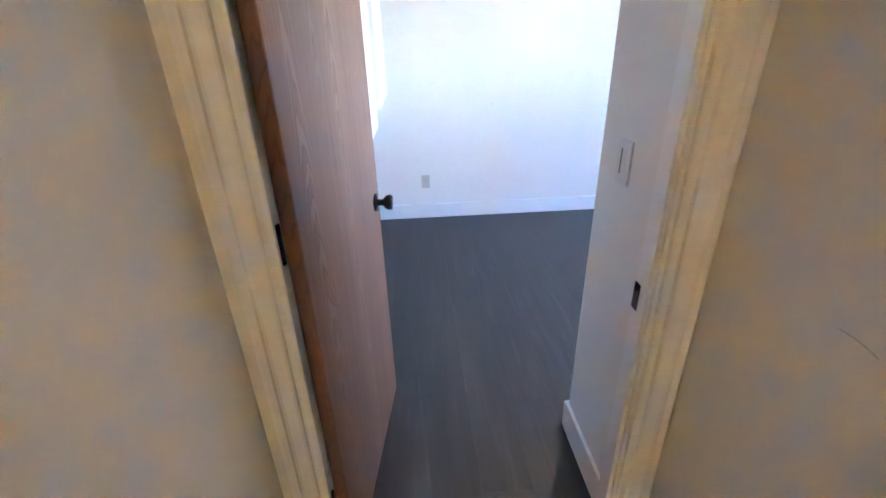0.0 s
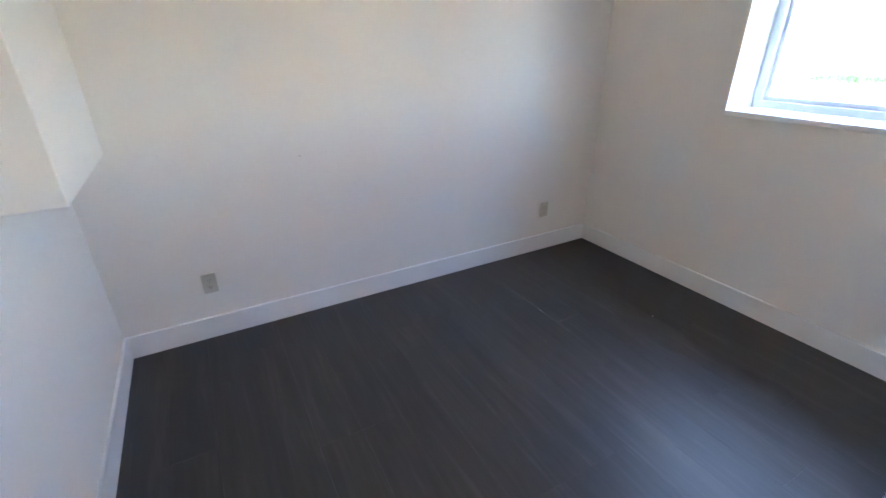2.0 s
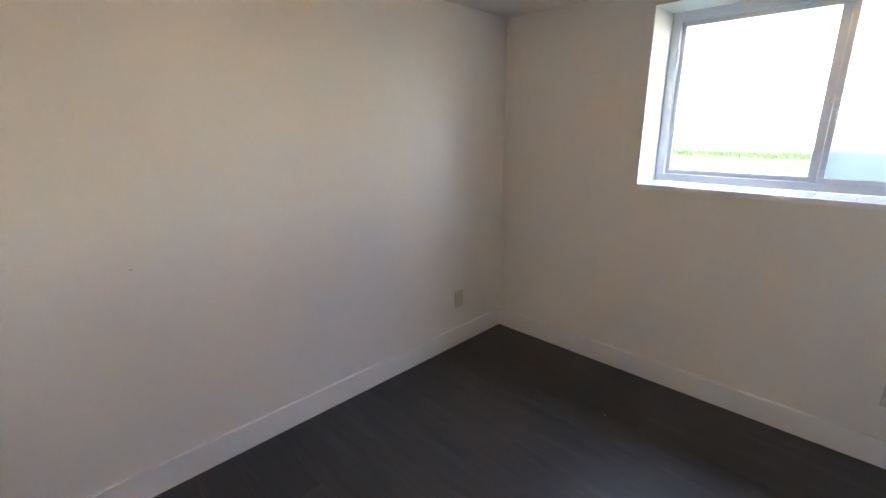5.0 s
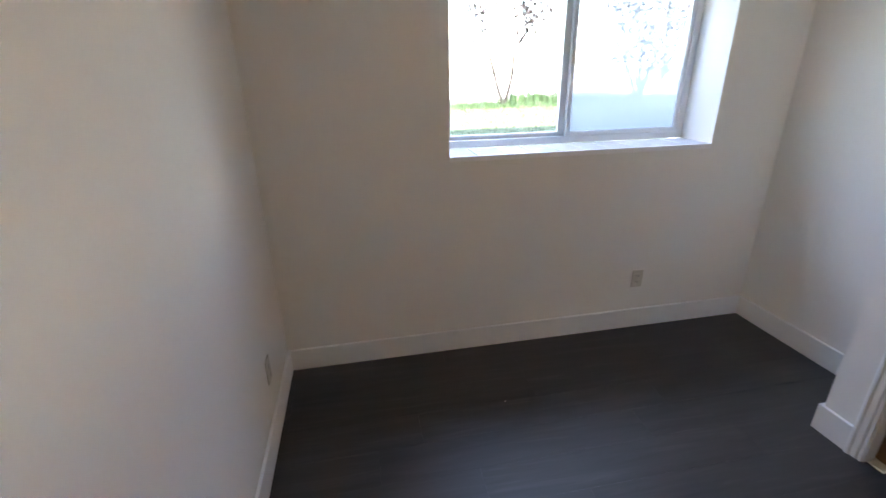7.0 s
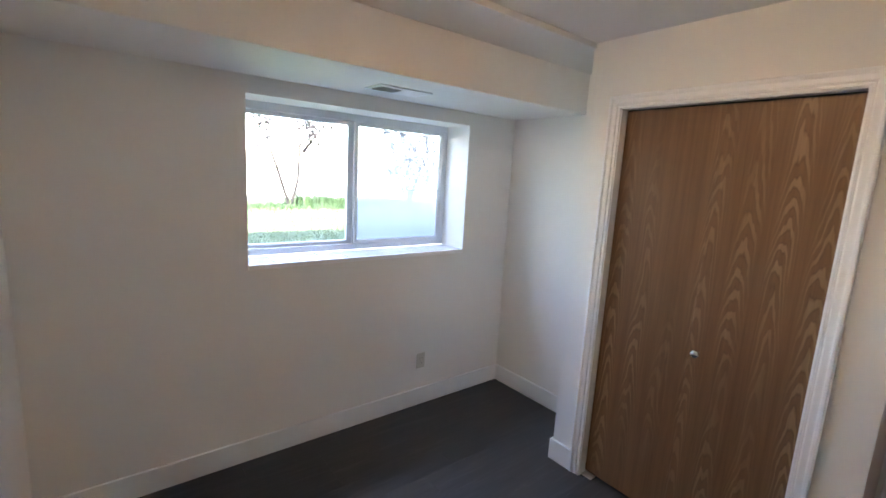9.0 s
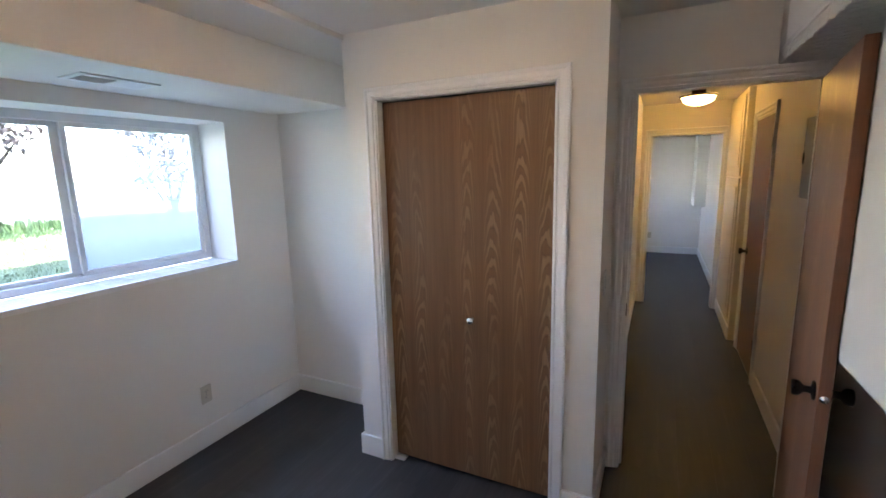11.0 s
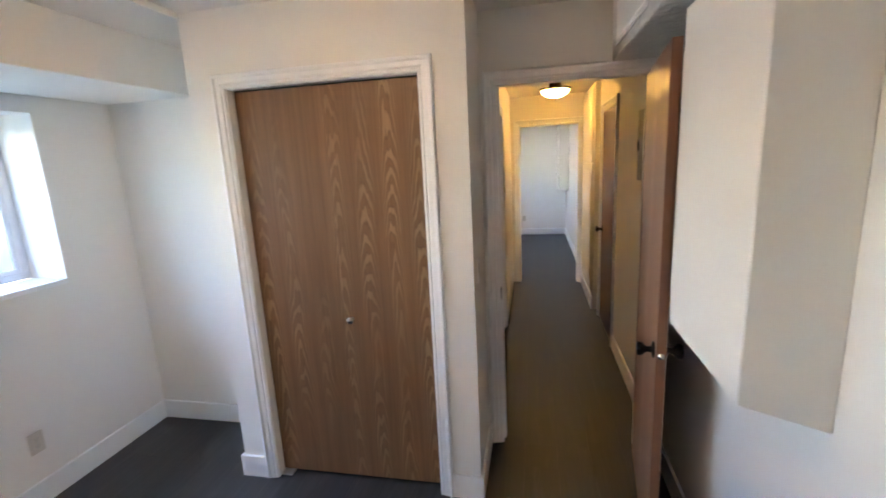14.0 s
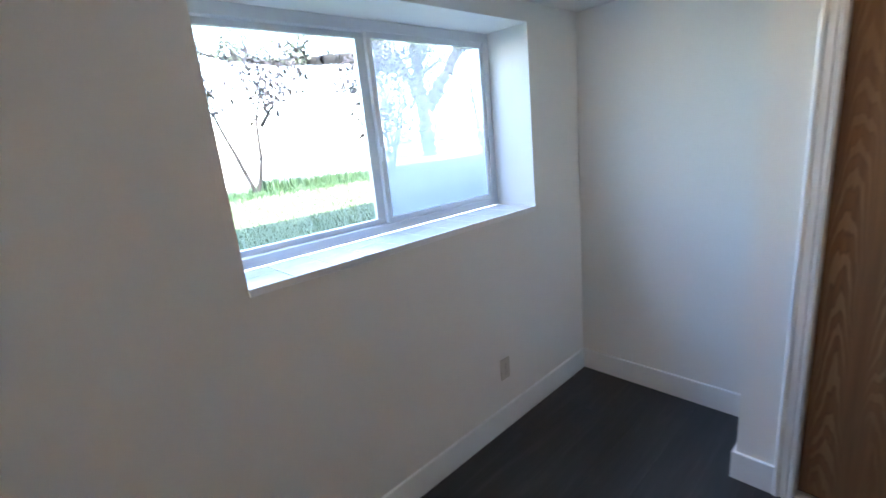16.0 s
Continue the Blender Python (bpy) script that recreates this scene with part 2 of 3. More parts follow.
def glass_material(name, haze):
    """A thin pane: clear with faint reflection; haze is a dark mesh and grime behind it, patchy and thicker low down."""
    m, n, l, p = material(name)
    out = n["Material Output"]
    clear = node(n, "ShaderNodeBsdfTransparent", Color=(0.58, 0.62, 0.62, 1))
    gloss = node(n, "ShaderNodeBsdfGlossy", Roughness=0.02)
    facing = node(n, "ShaderNodeLayerWeight", Blend=0.5)
    power = n.new("ShaderNodeMath")
    power.operation, power.inputs[1].default_value = "POWER", 5.0
    l.new(facing.outputs["Facing"], power.inputs[0])
    fres = n.new("ShaderNodeMath")
    fres.operation, fres.inputs[1].default_value, fres.inputs[2].default_value = "MULTIPLY_ADD", 0.8, 0.03
    l.new(power.outputs[0], fres.inputs[0])
    mix = n.new("ShaderNodeMixShader")
    l.new(fres.outputs[0], mix.inputs[0]), l.new(clear.outputs[0], mix.inputs[1]), l.new(gloss.outputs[0], mix.inputs[2])
    last = mix
    if haze:
        film = node(n, "ShaderNodeBsdfTranslucent", Color=(0.17, 0.195, 0.21, 1))
        mp = mapped(n, l, (1, 1, 1))
        nz = node(n, "ShaderNodeTexNoise", Scale=2.6, Detail=4.0)
        l.new(mp.outputs[0], nz.inputs["Vector"])
        sep = n.new("ShaderNodeSeparateXYZ")
        l.new(mp.outputs[0], sep.inputs[0])
        low = node(n, "ShaderNodeMapRange")
        low.inputs[1].default_value, low.inputs[2].default_value = 0.72, 0.05
        low.inputs[3].default_value, low.inputs[4].default_value = 0.14, 0.80
        l.new(sep.outputs["Z"], low.inputs[0])
        add = n.new("ShaderNodeMath")
        add.operation, add.use_clamp = "ADD", True
        half = n.new("ShaderNodeMath")
        half.operation, half.inputs[1].default_value = "MULTIPLY", haze
        l.new(nz.outputs[0], half.inputs[0])
        l.new(half.outputs[0], add.inputs[0]), l.new(low.outputs[0], add.inputs[1])
        last = n.new("ShaderNodeMixShader")
        l.new(add.outputs[0], last.inputs[0]), l.new(mix.outputs[0], last.inputs[1]), l.new(film.outputs[0], last.inputs[2])
    l.new(last.outputs[0], out.inputs["Surface"])
    return m


GLASS = glass_material("clear_glass", 0.0)
HAZY_GLASS = glass_material("dusty_glass", 0.22)


def leaf_material(name, a, b):
    m, n, l, p = material(name)
    geo = n.new("ShaderNodeNewGeometry")
    r = ramp(n, [(0.0, a), (1.0, b)])
    l.new(geo.outputs["Random Per Island"], r.inputs[0]), l.new(r.outputs[0], p.inputs["Base Color"])
    p.inputs["Roughness"].default_value = 0.55
    return m


LEAF_GREEN = leaf_material("green_leaf", (0.02, 0.055, 0.02), (0.045, 0.09, 0.032))
LEAF_RED = leaf_material("bronze_leaf", (0.012, 0.008, 0.008), (0.026, 0.016, 0.015))
LEAF_YOUNG = leaf_material("young_leaf", (0.035, 0.045, 0.030), (0.075, 0.09, 0.05))
BLADE = leaf_material("grass_blade", (0.05, 0.085, 0.030), (0.09, 0.125, 0.05))
LAWN = surface("lawn", (0.055, 0.085, 0.032), (0.10, 0.125, 0.055), 0.9, 2.5, 60, 0.9, height=0.03)

def lit_glass(name, colour, strength):
    m, n, l, p = material(name)
    em = node(n, "ShaderNodeEmission", Color=(*colour, 1), Strength=strength)
    l.new(em.outputs[0], n["Material Output"].inputs["Surface"])
    return m


LIT = lit_glass("lit_glass_bowl", (1.0, 0.60, 0.15), 0.50)
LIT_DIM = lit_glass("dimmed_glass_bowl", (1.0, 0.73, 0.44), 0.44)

# ---- mesh helpers ----


def box(bm, x0, x1, y0, y1, z0, z1, bevel=0.0, segments=1):
    r = bmesh.ops.create_cube(bm, size=1.0)
    vs = r["verts"]
    for v in vs:
        v.co = Vector(((x0 + x1) / 2 + v.co.x * (x1 - x0), (y0 + y1) / 2 + v.co.y * (y1 - y0), (z0 + z1) / 2 + v.co.z * (z1 - z0)))
    if bevel:
        es = list({e for v in vs for e in v.link_edges})
        bmesh.ops.bevel(bm, geom=es, offset=bevel, segments=segments, affect="EDGES", profile=0.5)
    return bm


def boxes(*rows, bevel=0.0, segments=1):
    bm = bmesh.new()
    for r in rows:
        box(bm, *r, bevel=bevel, segments=segments)
    return bm


def lathe(profile, steps=32, axis="Z"):
    """A turned shape from (radius, height) pairs."""
    bm = bmesh.new()
    rings = []
    for r, h in profile:
        ring = []
        for i in range(steps):
            a = 2 * math.pi * i / steps
            c = (r * math.cos(a), r * math.sin(a), h)
            if axis == "Y":
                c = (c[0], -h, c[1])
            if axis == "X":
                c = (h, c[0], c[1])
            ring.append(bm.verts.new(c))
        rings.append(ring)
    for a, b in zip(rings, rings[1:]):
        for i in range(steps):
            bm.faces.new((a[i], a[(i + 1) % steps], b[(i + 1) % steps], b[i]))
    bm.faces.new(rings[0][::-1])
    bm.faces.new(rings[-1])
    bmesh.ops.recalc_face_normals(bm, faces=bm.faces)
    for f in bm.faces:
        f.smooth = len(f.verts) == 4
    return bm


def moved(bm, m):
    bmesh.ops.transform(bm, matrix=m, verts=bm.verts)
    return bm


def mesh_of(name, bm, mat):
    me = bpy.data.meshes.new(name)
    bmesh.ops.recalc_face_normals(bm, faces=bm.faces)
    bm.to_mesh(me)
    bm.free()
    me.materials.append(mat)
    return me


def part(name, bm, mat, parent, label=""):
    ob = new(name, mesh_of(name, bm, mat))
    ob.parent = parent
    return tagged(ob, label)


def thing(name, m, label, category, group="", kind=""):
    ob = new(name)
    ob.empty_display_size = 0.1
    ob.matrix_world = m
    return tagged(ob, label, category, group, kind)


def setting(name, bm, mat, label, category):
    return tagged(new(name, mesh_of(name, bm, mat)), label, category, kind="structure")


# ---- the plan ----
XL, XH = -3.235, -2.285          # chase wall and hall's far side; hall's other wall
YD, YH = -2.89, -2.965            # doorway wall, room face and hall face
CX0, CX1, CY = -2.30, -0.972, -2.423   # closet box
ZC = 2.40
YE, YF = -6.40, -10.10           # end of the hall, far wall of the far room
WX = 0.36                        # depth of the foundation wall
WY0, WY1, WZ0, WZ1 = -2.433, -0.928, 1.118, 2.030   # window recess
DX0, DX1, DZ = -3.126, -2.366, 2.06    # doorway from the hall

# floor bed
setting("floor", boxes((-3.5, 0.0, -10.3, 0.0, -0.12, -0.006)), SOIL, "charcoal wood-look vinyl plank floor", "floor")
floor_ob = bpy.data.objects["floor"]

setting("wall_north", boxes((-3.36, WX, 0.0, 0.12, -0.05, 2.6)), WALL, "plain white painted wall with two outlets", "wall")
setting("wall_west", boxes((-3.36, XL, -10.22, 0.0, -0.05, 2.6)), WALL, "white painted wall with boxed chases", "wall")
setting("wall_east", boxes(
    (0.0, WX, YD, 0.0, -0.05, WZ0), (0.0, WX, YD, 0.0, WZ1, 2.75),
    (0.0, WX, WY1, 0.0, WZ0, WZ1), (0.0, WX, YD, WY0, WZ0, WZ1)),
    WALL, "white painted foundation wall with a deep window recess", "wall")
setting("wall_south", boxes(
    (CX1 - 0.12, WX, YH, YD, -0.05, 2.6), (DX1, CX1 - 0.12, YH, YD, -0.05, 2.6),
    (XL, DX0, YH, YH + 0.015, -0.05, 2.6), (XL, DX0, YH + 0.015, YD, DZ, 2.6), (DX0, DX1, YH, YD, DZ, 2.6)),
    WALL, "white painted wall with the room's doorway", "wall")
# closet box with its opening
OX0, OX1, OZ = -2.100, -1.162, 2.064
setting("closet_wall", boxes(
    (CX0, OX0, CY - 0.10, CY, -0.05, 2.6), (OX1, CX1, CY - 0.10, CY, -0.05, 2.6), (OX0, OX1, CY - 0.10, CY, OZ, 2.6),
    (CX1 - 0.10, CX1, YD, CY - 0.10, -0.05, 2.6), (CX0, CX0 + 0.10, YD, CY - 0.10, -0.05, 2.6)),
    WALL, "white painted closet walls standing into the room", "wall")
# hall and far room
setting("wall_hall", boxes((XH, XH + 0.12, -3.95, YH, -0.05, 2.6), (XH, XH + 0.12, YE, -4.72, -0.05, 2.6), (XH, XH + 0.12, -4.72, -3.95, 2.05, 2.6)),
        WALL, "painted hallway wall with a doorway", "wall")
setting("wall_hall_end", boxes((XL, -3.140, YE - 0.12, YE, -0.05, 2.6), (-2.385, 0.12, YE - 0.12, YE, -0.05, 2.6), (-3.140, -2.385, YE - 0.12, YE, 2.055, 2.6)),
        WALL, "painted wall at the end of the hallway with a doorway", "wall")
setting("wall_far", boxes((-3.36, 0.12, YF - 0.12, YF, -0.05, 2.6)), WALL, "plain white wall of the far room", "wall")
setting("wall_far_east", boxes((0.0, 0.12, YF, YE - 0.12, -0.05, 1.3), (0.0, 0.12, YF, YE - 0.12, 1.9, 2.6),
        (0.0, 0.12, YF, -9.0, 1.3, 1.9), (0.0, 0.12, -8.1, YE - 0.12, 1.3, 1.9)), WALL, "white wall of the far room with a window opening", "wall")
setting("ceiling", boxes((-3.36, -0.985, -10.22, 0.0, ZC, 2.6), (-0.985, 0.12, -10.22, YH, ZC, 2.6), (-0.985, 0.0, YD, 0.0, 2.372, 2.6)), CEILING, "flat white painted ceiling with a low step", "ceiling")
setting("soffit_east", boxes((-0.635, 0.0, YD, 0.0, 2.118, 2.371), bevel=0.003), SOFFIT, "white dropped soffit above the window", "soffit")
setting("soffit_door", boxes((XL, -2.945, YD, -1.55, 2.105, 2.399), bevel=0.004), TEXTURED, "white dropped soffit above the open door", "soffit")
cb = boxes((XL, -3.031, -2.09, -1.553, 1.085, 2.104))
for v in cb.verts:
    if v.co.x < -3.2:
        v.co.z += -0.060 if v.co.z < 1.5 else 0.0
bmesh.ops.bevel(cb, geom=list(cb.edges), offset=0.004, segments=1, affect="EDGES", profile=0.5)
setting("chase_door", cb, WALL, "white boxed chase hung on the wall by the door", "chase")
setting("chase_corner", boxes((XL, -3.063, -0.80, 0.0, 1.060, 2.399), bevel=0.004), WALL, "white boxed chase in the room's corner", "chase")
setting("chase_far", boxes((XL, -3.058, YF, -9.30, 0.98, 2.399), bevel=0.004), WALL, "white boxed chase in the far room", "chase")


# baseboards: eased top edge
def baseboard(x0, x1, y0, y1, name="baseboard", mat=TRIM):
    bm = boxes((x0, x1, y0, y1, -0.004, 0.128))
    top = [e for e in bm.edges if all(v.co.z > 0.1 for v in e.verts)]
    bmesh.ops.bevel(bm, geom=top, offset=0.004, segments=2, affect="EDGES", profile=0.5)
    return setting(name, bm, mat, "white painted flat baseboard", "baseboard")


B = 0.015
baseboard(XL, 0.0, -B, 0.0)
baseboard(-B, 0.0, YD + B, -B)
baseboard(CX1, 0.0, YD, YD + B)
baseboard(CX1, CX1 + B, YD + B, CY + B)
baseboard(-1.106, CX1, CY, CY + B)
baseboard(CX0 - B, -2.157, CY, CY + B)
baseboard(CX0 - B, CX0, YD + 0.02, CY)
baseboard(XL, XL + B, YD + 0.02, -B)
baseboard(XL, XL + B, -4.30, YH - 0.02)
baseboard(XH - B, XH, -3.87, YH - 0.02)
baseboard(XH - B, XH, YE, -4.80)
baseboard(XL, 0.0, YF, YF + B)
baseboard(XL, XL + B, YF + B, YE - 0.12)


# door casings: a fluted profile carried round three sides with mitred corners
FLUTED = ((0.0, 0.0), (0.0, 0.009), (0.003, 0.011), (0.013, 0.011), (0.016, 0.006), (0.023, 0.006), (0.027, 0.013), (0.032, 0.015),
          (0.056, 0.016), (0.062, 0.019), (0.066, 0.024), (0.078, 0.026), (0.085, 0.024), (0.088, 0.018), (0.088, 0.0))


def casing(name, a0, a1, z0, zt, wide, place, label):
    """Local x across the opening from a0 to a1, local y out of the wall."""
    bm = bmesh.new()
    rows = []
    for u, v in FLUTED:
        u = u * wide / 0.088
        v = v * 0.75
        rows.append([bm.verts.new(c) for c in ((a0 - u, v, z0), (a0 - u, v, zt + u), (a1 + u, v, zt + u), (a1 + u, v, z0))])
    for a, b in zip(rows, rows[1:]):
        for i in range(3):
            bm.faces.new((a[i], a[i + 1], b[i + 1], b[i]))
    for i in range(3):
        bm.faces.new((rows[0][i], rows[0][i + 1], rows[-1][i + 1], rows[-1][i]))
    for i in (0, 3):
        bm.faces.new([r[i] for r in rows])
    moved(bm, place)
    return setting(name, bm, TRIM, label, "door casing")


def jamb(x0, x1, zt, y0, y1, thick=0.018):
    return boxes((x0, x0 + thick, y0, y1, 0.0, zt), (x1 - thick, x1, y0, y1, 0.0, zt), (x0 + thick, x1 - thick, y0, y1, zt - thick, zt), bevel=0.001)


casing("closet_casing", OX0 + 0.006, OX1 - 0.006, 0.0, OZ - 0.006, 0.062, pose(0, CY + 0.001, 0), "white fluted casing round the closet doors")
casing("doorway_casing", XL - 0.001, DX1 - 0.008, 0.0, DZ - 0.008, 0.058, pose(0, YD + 0.001, 0), "white fluted casing round the room's doorway")
casing("hall_side_casing", -DX1 + 0.008, -DX0 - 0.006, 0.0, DZ - 0.008, 0.085, pose(0, YH - 0.001, 0, 0, 0, 180), "white fluted casing on the hall side of the doorway")
casing("end_casing", -3.132, -2.393, 0.0, 2.047, 0.07, pose(0, YE + 0.001, 0), "painted casing round the doorway at the hallway's end")
casing("hall_door_casing", 4.40, 5.10, 0.0, 2.055, 0.07, pose(XL + 0.001, 0, 0, 0, 0, -90), "painted casing round the hall closet door")
casing("side_door_casing", -4.712, -3.958, 0.0, 2.042, 0.075, pose(XH - 0.001, 0, 0, 0, 0, 90), "painted casing round the side doorway")
setting("doorway_jamb", boxes((DX1 - 0.018, DX1 + 0.001, YH, YD, 0.0, DZ + 0.001), (DX0, DX1 - 0.018, YH, YD, DZ - 0.018, DZ + 0.001), bevel=0.001), TRIM, "white painted door jamb", "door jamb")
setting("end_jamb", jamb(-3.141, -2.384, 2.056, YE - 0.12, YE), TRIM, "white painted door jamb", "door jamb")
setting("closet_jamb", jamb(OX0 - 0.001, OX1 + 0.001, OZ + 0.001, CY - 0.10, CY, 0.012), TRIM, "white painted closet jamb", "door jamb")

# door stop strips in the doorway
setting("door_stop_strip", boxes((DX1 - 0.030, DX1 - 0.018, YH + 0.005, YD - 0.042, 0.0, DZ - 0.019), bevel=0.001), TRIM, "white painted door stop strip", "door stop")

# ---- knobs ----


def knob_profile(s=1.0):
    return [(0.0005, 0.0), (0.032 * s, 0.0), (0.033 * s, 0.004 * s), (0.030 * s, 0.008 * s), (0.013 * s, 0.010 * s), (0.011 * s, 0.022 * s),
            (0.013 * s, 0.030 * s), (0.024 * s, 0.040 * s), (0.027 * s, 0.048 * s), (0.027 * s, 0.058 * s), (0.024 * s, 0.062 * s), (0.0005, 0.063 * s)]


# the room's door, swung open against the chase: local x along the leaf from the hinge, local y towards the hall passage
hinge = Vector((-3.092, YD + 0.012, 0))
room_door = thing("door_1", pose(hinge.x - 0.046, hinge.y, 0.0, 0, 0, 90 - 7.4), "open reddish oak veneer door with black knobs", "door")
W = 0.752
part("leaf", boxes((0.004, W - 0.004, -0.0345, -0.0005, 0.012, 2.035), bevel=0.0015), OAK_RED, room_door)
part("lock_edge", boxes((W - 0.004, W, -0.035, 0.0, 0.012, 2.035), bevel=0.0015), OAK_EDGE, room_door, "reddish oak edge lipping")
part("hinge_edge", boxes((0.0, 0.004, -0.035, 0.0, 0.012, 2.035), bevel=0.0015), OAK_EDGE, room_door, "orange-brown oak edge lipping")
part("knob", moved(lathe(knob_profile()), pose(W - 0.062, 0.0, 0.935, -90)), BLACK_METAL, room_door, "black metal knob")
part("knob", moved(lathe(knob_profile()), pose(W - 0.062, -0.035, 0.935, 90)), BLACK_METAL, room_door, "black metal knob")
part("latch_plate", moved(lathe([(0.0005, 0.0), (0.0125, 0.0), (0.0125, 0.0015), (0.008, 0.002), (0.0075, 0.010), (0.0005, 0.011)], 20), pose(W, -0.0175, 0.935, 0, 90)), NICKEL, room_door, "bright round latch")
for hz in (0.25, 1.05, 1.82):
    part("hinge", boxes((-0.012, 0.0, 0.0, 0.006, hz, hz + 0.09), bevel=0.001), BLACK_METAL, room_door, "black metal hinge")
stop = thing("door_stopper", room_door.matrix_world @ pose(W - 0.03, 0.0, 0.06), "white rubber-tipped spring stopper on the door", "door stopper")
part("rod", moved(lathe([(0.0005, 0), (0.012, 0), (0.012, 0.004), (0.004, 0.006), (0.004, 0.060), (0.0005, 0.061)], 14), pose(0, 0, 0, -90)), WHITE_PLASTIC, stop)
part("rubber_tip", moved(lathe([(0.0005, 0.058), (0.008, 0.058), (0.010, 0.064), (0.009, 0.074), (0.0005, 0.076)], 14), pose(0, 0, 0, -90)), WHITE_PLASTIC, stop)
setting("strike_plate", boxes((DX1 - 0.0215, DX1 - 0.0185, YD - 0.034, YD - 0.002, 0.90, 0.965), bevel=0.0008), BLACK_METAL, "black strike plate in the door jamb", "strike plate")

# closet bifold doors
closet_door = thing("door_2", pose((OX0 + OX1) / 2, CY - 0.078, 0.0), "closed brown oak veneer closet doors with a small nickel knob", "closet door")
half = (OX1 - OX0) / 2 - 0.0145
part("leaf", boxes((-half, -0.0002, 0.0, 0.030, 0.022, 2.045), bevel=0.0004), OAK_DARK, closet_door)
part("leaf", boxes((0.0002, half, 0.0, 0.030, 0.022, 2.045), bevel=0.0004), OAK_DARK, closet_door)
part("knob", moved(lathe([(0.0005, 0), (0.012, 0), (0.012, 0.003), (0.007, 0.006), (0.007, 0.016), (0.016, 0.022), (0.020, 0.029), (0.016, 0.036), (0.0005, 0.038)], 24),
                   pose(-1.670 - (OX0 + OX1) / 2, 0.030, 0.925, -90)), NICKEL, closet_door, "small satin nickel knob")
part("pivot_bracket", boxes((half - 0.06, half + 0.012, 0.012, 0.060, 0.0, 0.008), bevel=0.001), WHITE_PLASTIC, closet_door, "white floor pivot bracket")
part("track", boxes((-half - 0.002, half + 0.002, 0.004, 0.026, 2.0465, 2.0515)), SLOT, closet_door, "dark overhead track")
setting("closet_back", boxes((CX0 + 0.10, CX1 - 0.10, YD, YD + 0.01, 0.0, 2.4)), WALL, "plain closet back wall", "wall")

# hall closet door and side door
hall_door = thing("door_3", pose(XL - 0.014, -4.75, 0), "closed brown oak hall door with a black knob", "door")
part("leaf", boxes((-0.02, 0.018, -0.345, 0.345, 0.012, 2.045), bevel=0.001), OAK_DARK, hall_door)
part("knob", moved(lathe(knob_profile()), pose(0.018, -0.28, 0.935, 0, 90)), BLACK_METAL, hall_door, "black metal knob")
for hz in (0.25, 1.80):
    part("hinge", boxes((0.018, 0.026, 0.330, 0.345, hz, hz + 0.09), bevel=0.001), BLACK_METAL, hall_door, "black hinge")
side_door = thing("door_4", pose(XH + 0.05, -4.335, 0), "closed brown oak side door", "door")
part("leaf", boxes((-0.018, 0.018, -0.380, 0.380, 0.010, 2.045), bevel=0.001), OAK_DARK, side_door)

# ---- window ----
window = thing("window_1", pose(0.25, WY0, WZ0), "two-pane aluminium sliding window in a deep white recess", "window", kind="structure")
WW, WH = WY1 - WY0, WZ1 - WZ0
fx0, fx1 = 0.0, 0.06
part("window_frame", boxes((fx0, fx1, 0.0, WW, 0.022, 0.062), (fx0, fx1, 0.0, WW, WH - 0.045, WH), (fx0, fx1, 0.0, 0.045, 0.062, WH - 0.045), (fx0, fx1, WW - 0.045, WW, 0.062, WH - 0.045), bevel=0.002), ALUMINIUM, window)


def sash(y0, y1, x0, name, glass, meet=0.026):
    z0, z1, s = 0.060, WH - 0.043, 0.026
    f = part(name, boxes((x0, x0 + 0.022, y0, y1, z0, z0 + s), (x0, x0 + 0.022, y0, y1, z1 - s, z1), (x0, x0 + 0.022, y0, y0 + meet, z0 + s, z1 - s), (x0, x0 + 0.022, y1 - s, y1, z0 + s, z1 - s), bevel=0.0015), ALUMINIUM, window)
    g = part("pane", boxes((x0 + 0.009, x0 + 0.013, y0 + meet - 0.004, y1 - s + 0.004, z0 + s - 0.004, z1 - s + 0.004)), glass, f)
    g.visible_shadow = False
    return f


sash(0.040, 0.765, 0.006, "fixed_sash", HAZY_GLASS)
sash(0.742, WW - 0.040, 0.032, "sliding_sash", GLASS, 0.062)
part("latch", boxes((-0.004, 0.008, 0.744, 0.762, 0.34, 0.40), bevel=0.002), ALUMINIUM, window)
sill = thing("window_sill", pose(0.0, WY0, WZ0), "glazed pale tile sill in the window recess", "window sill", kind="structure")
part("mortar_bed", boxes((0.0, 0.25, 0.002, WW - 0.002, 0.0005, 0.013)), GROUT, sill)
part("edge_trim", boxes((-0.010, 0.002, 0.0, WW, -0.004, 0.022), bevel=0.002), TRIM, sill, "white sill nosing")
tile_w = WW / 10
tile_me = mesh_of("tile", boxes((0.004, 0.125, 0.002, tile_w - 0.002, 0.004, 0.020), bevel=0.0015), TILE)
for i in range(10):
    for j in range(2):
        t = new("tile", tile_me)
        t.parent, t.location = sill, (0.122 * j, tile_w * i, random.uniform(-0.0004, 0.0004))

# ---- outlets, switch, vents ----


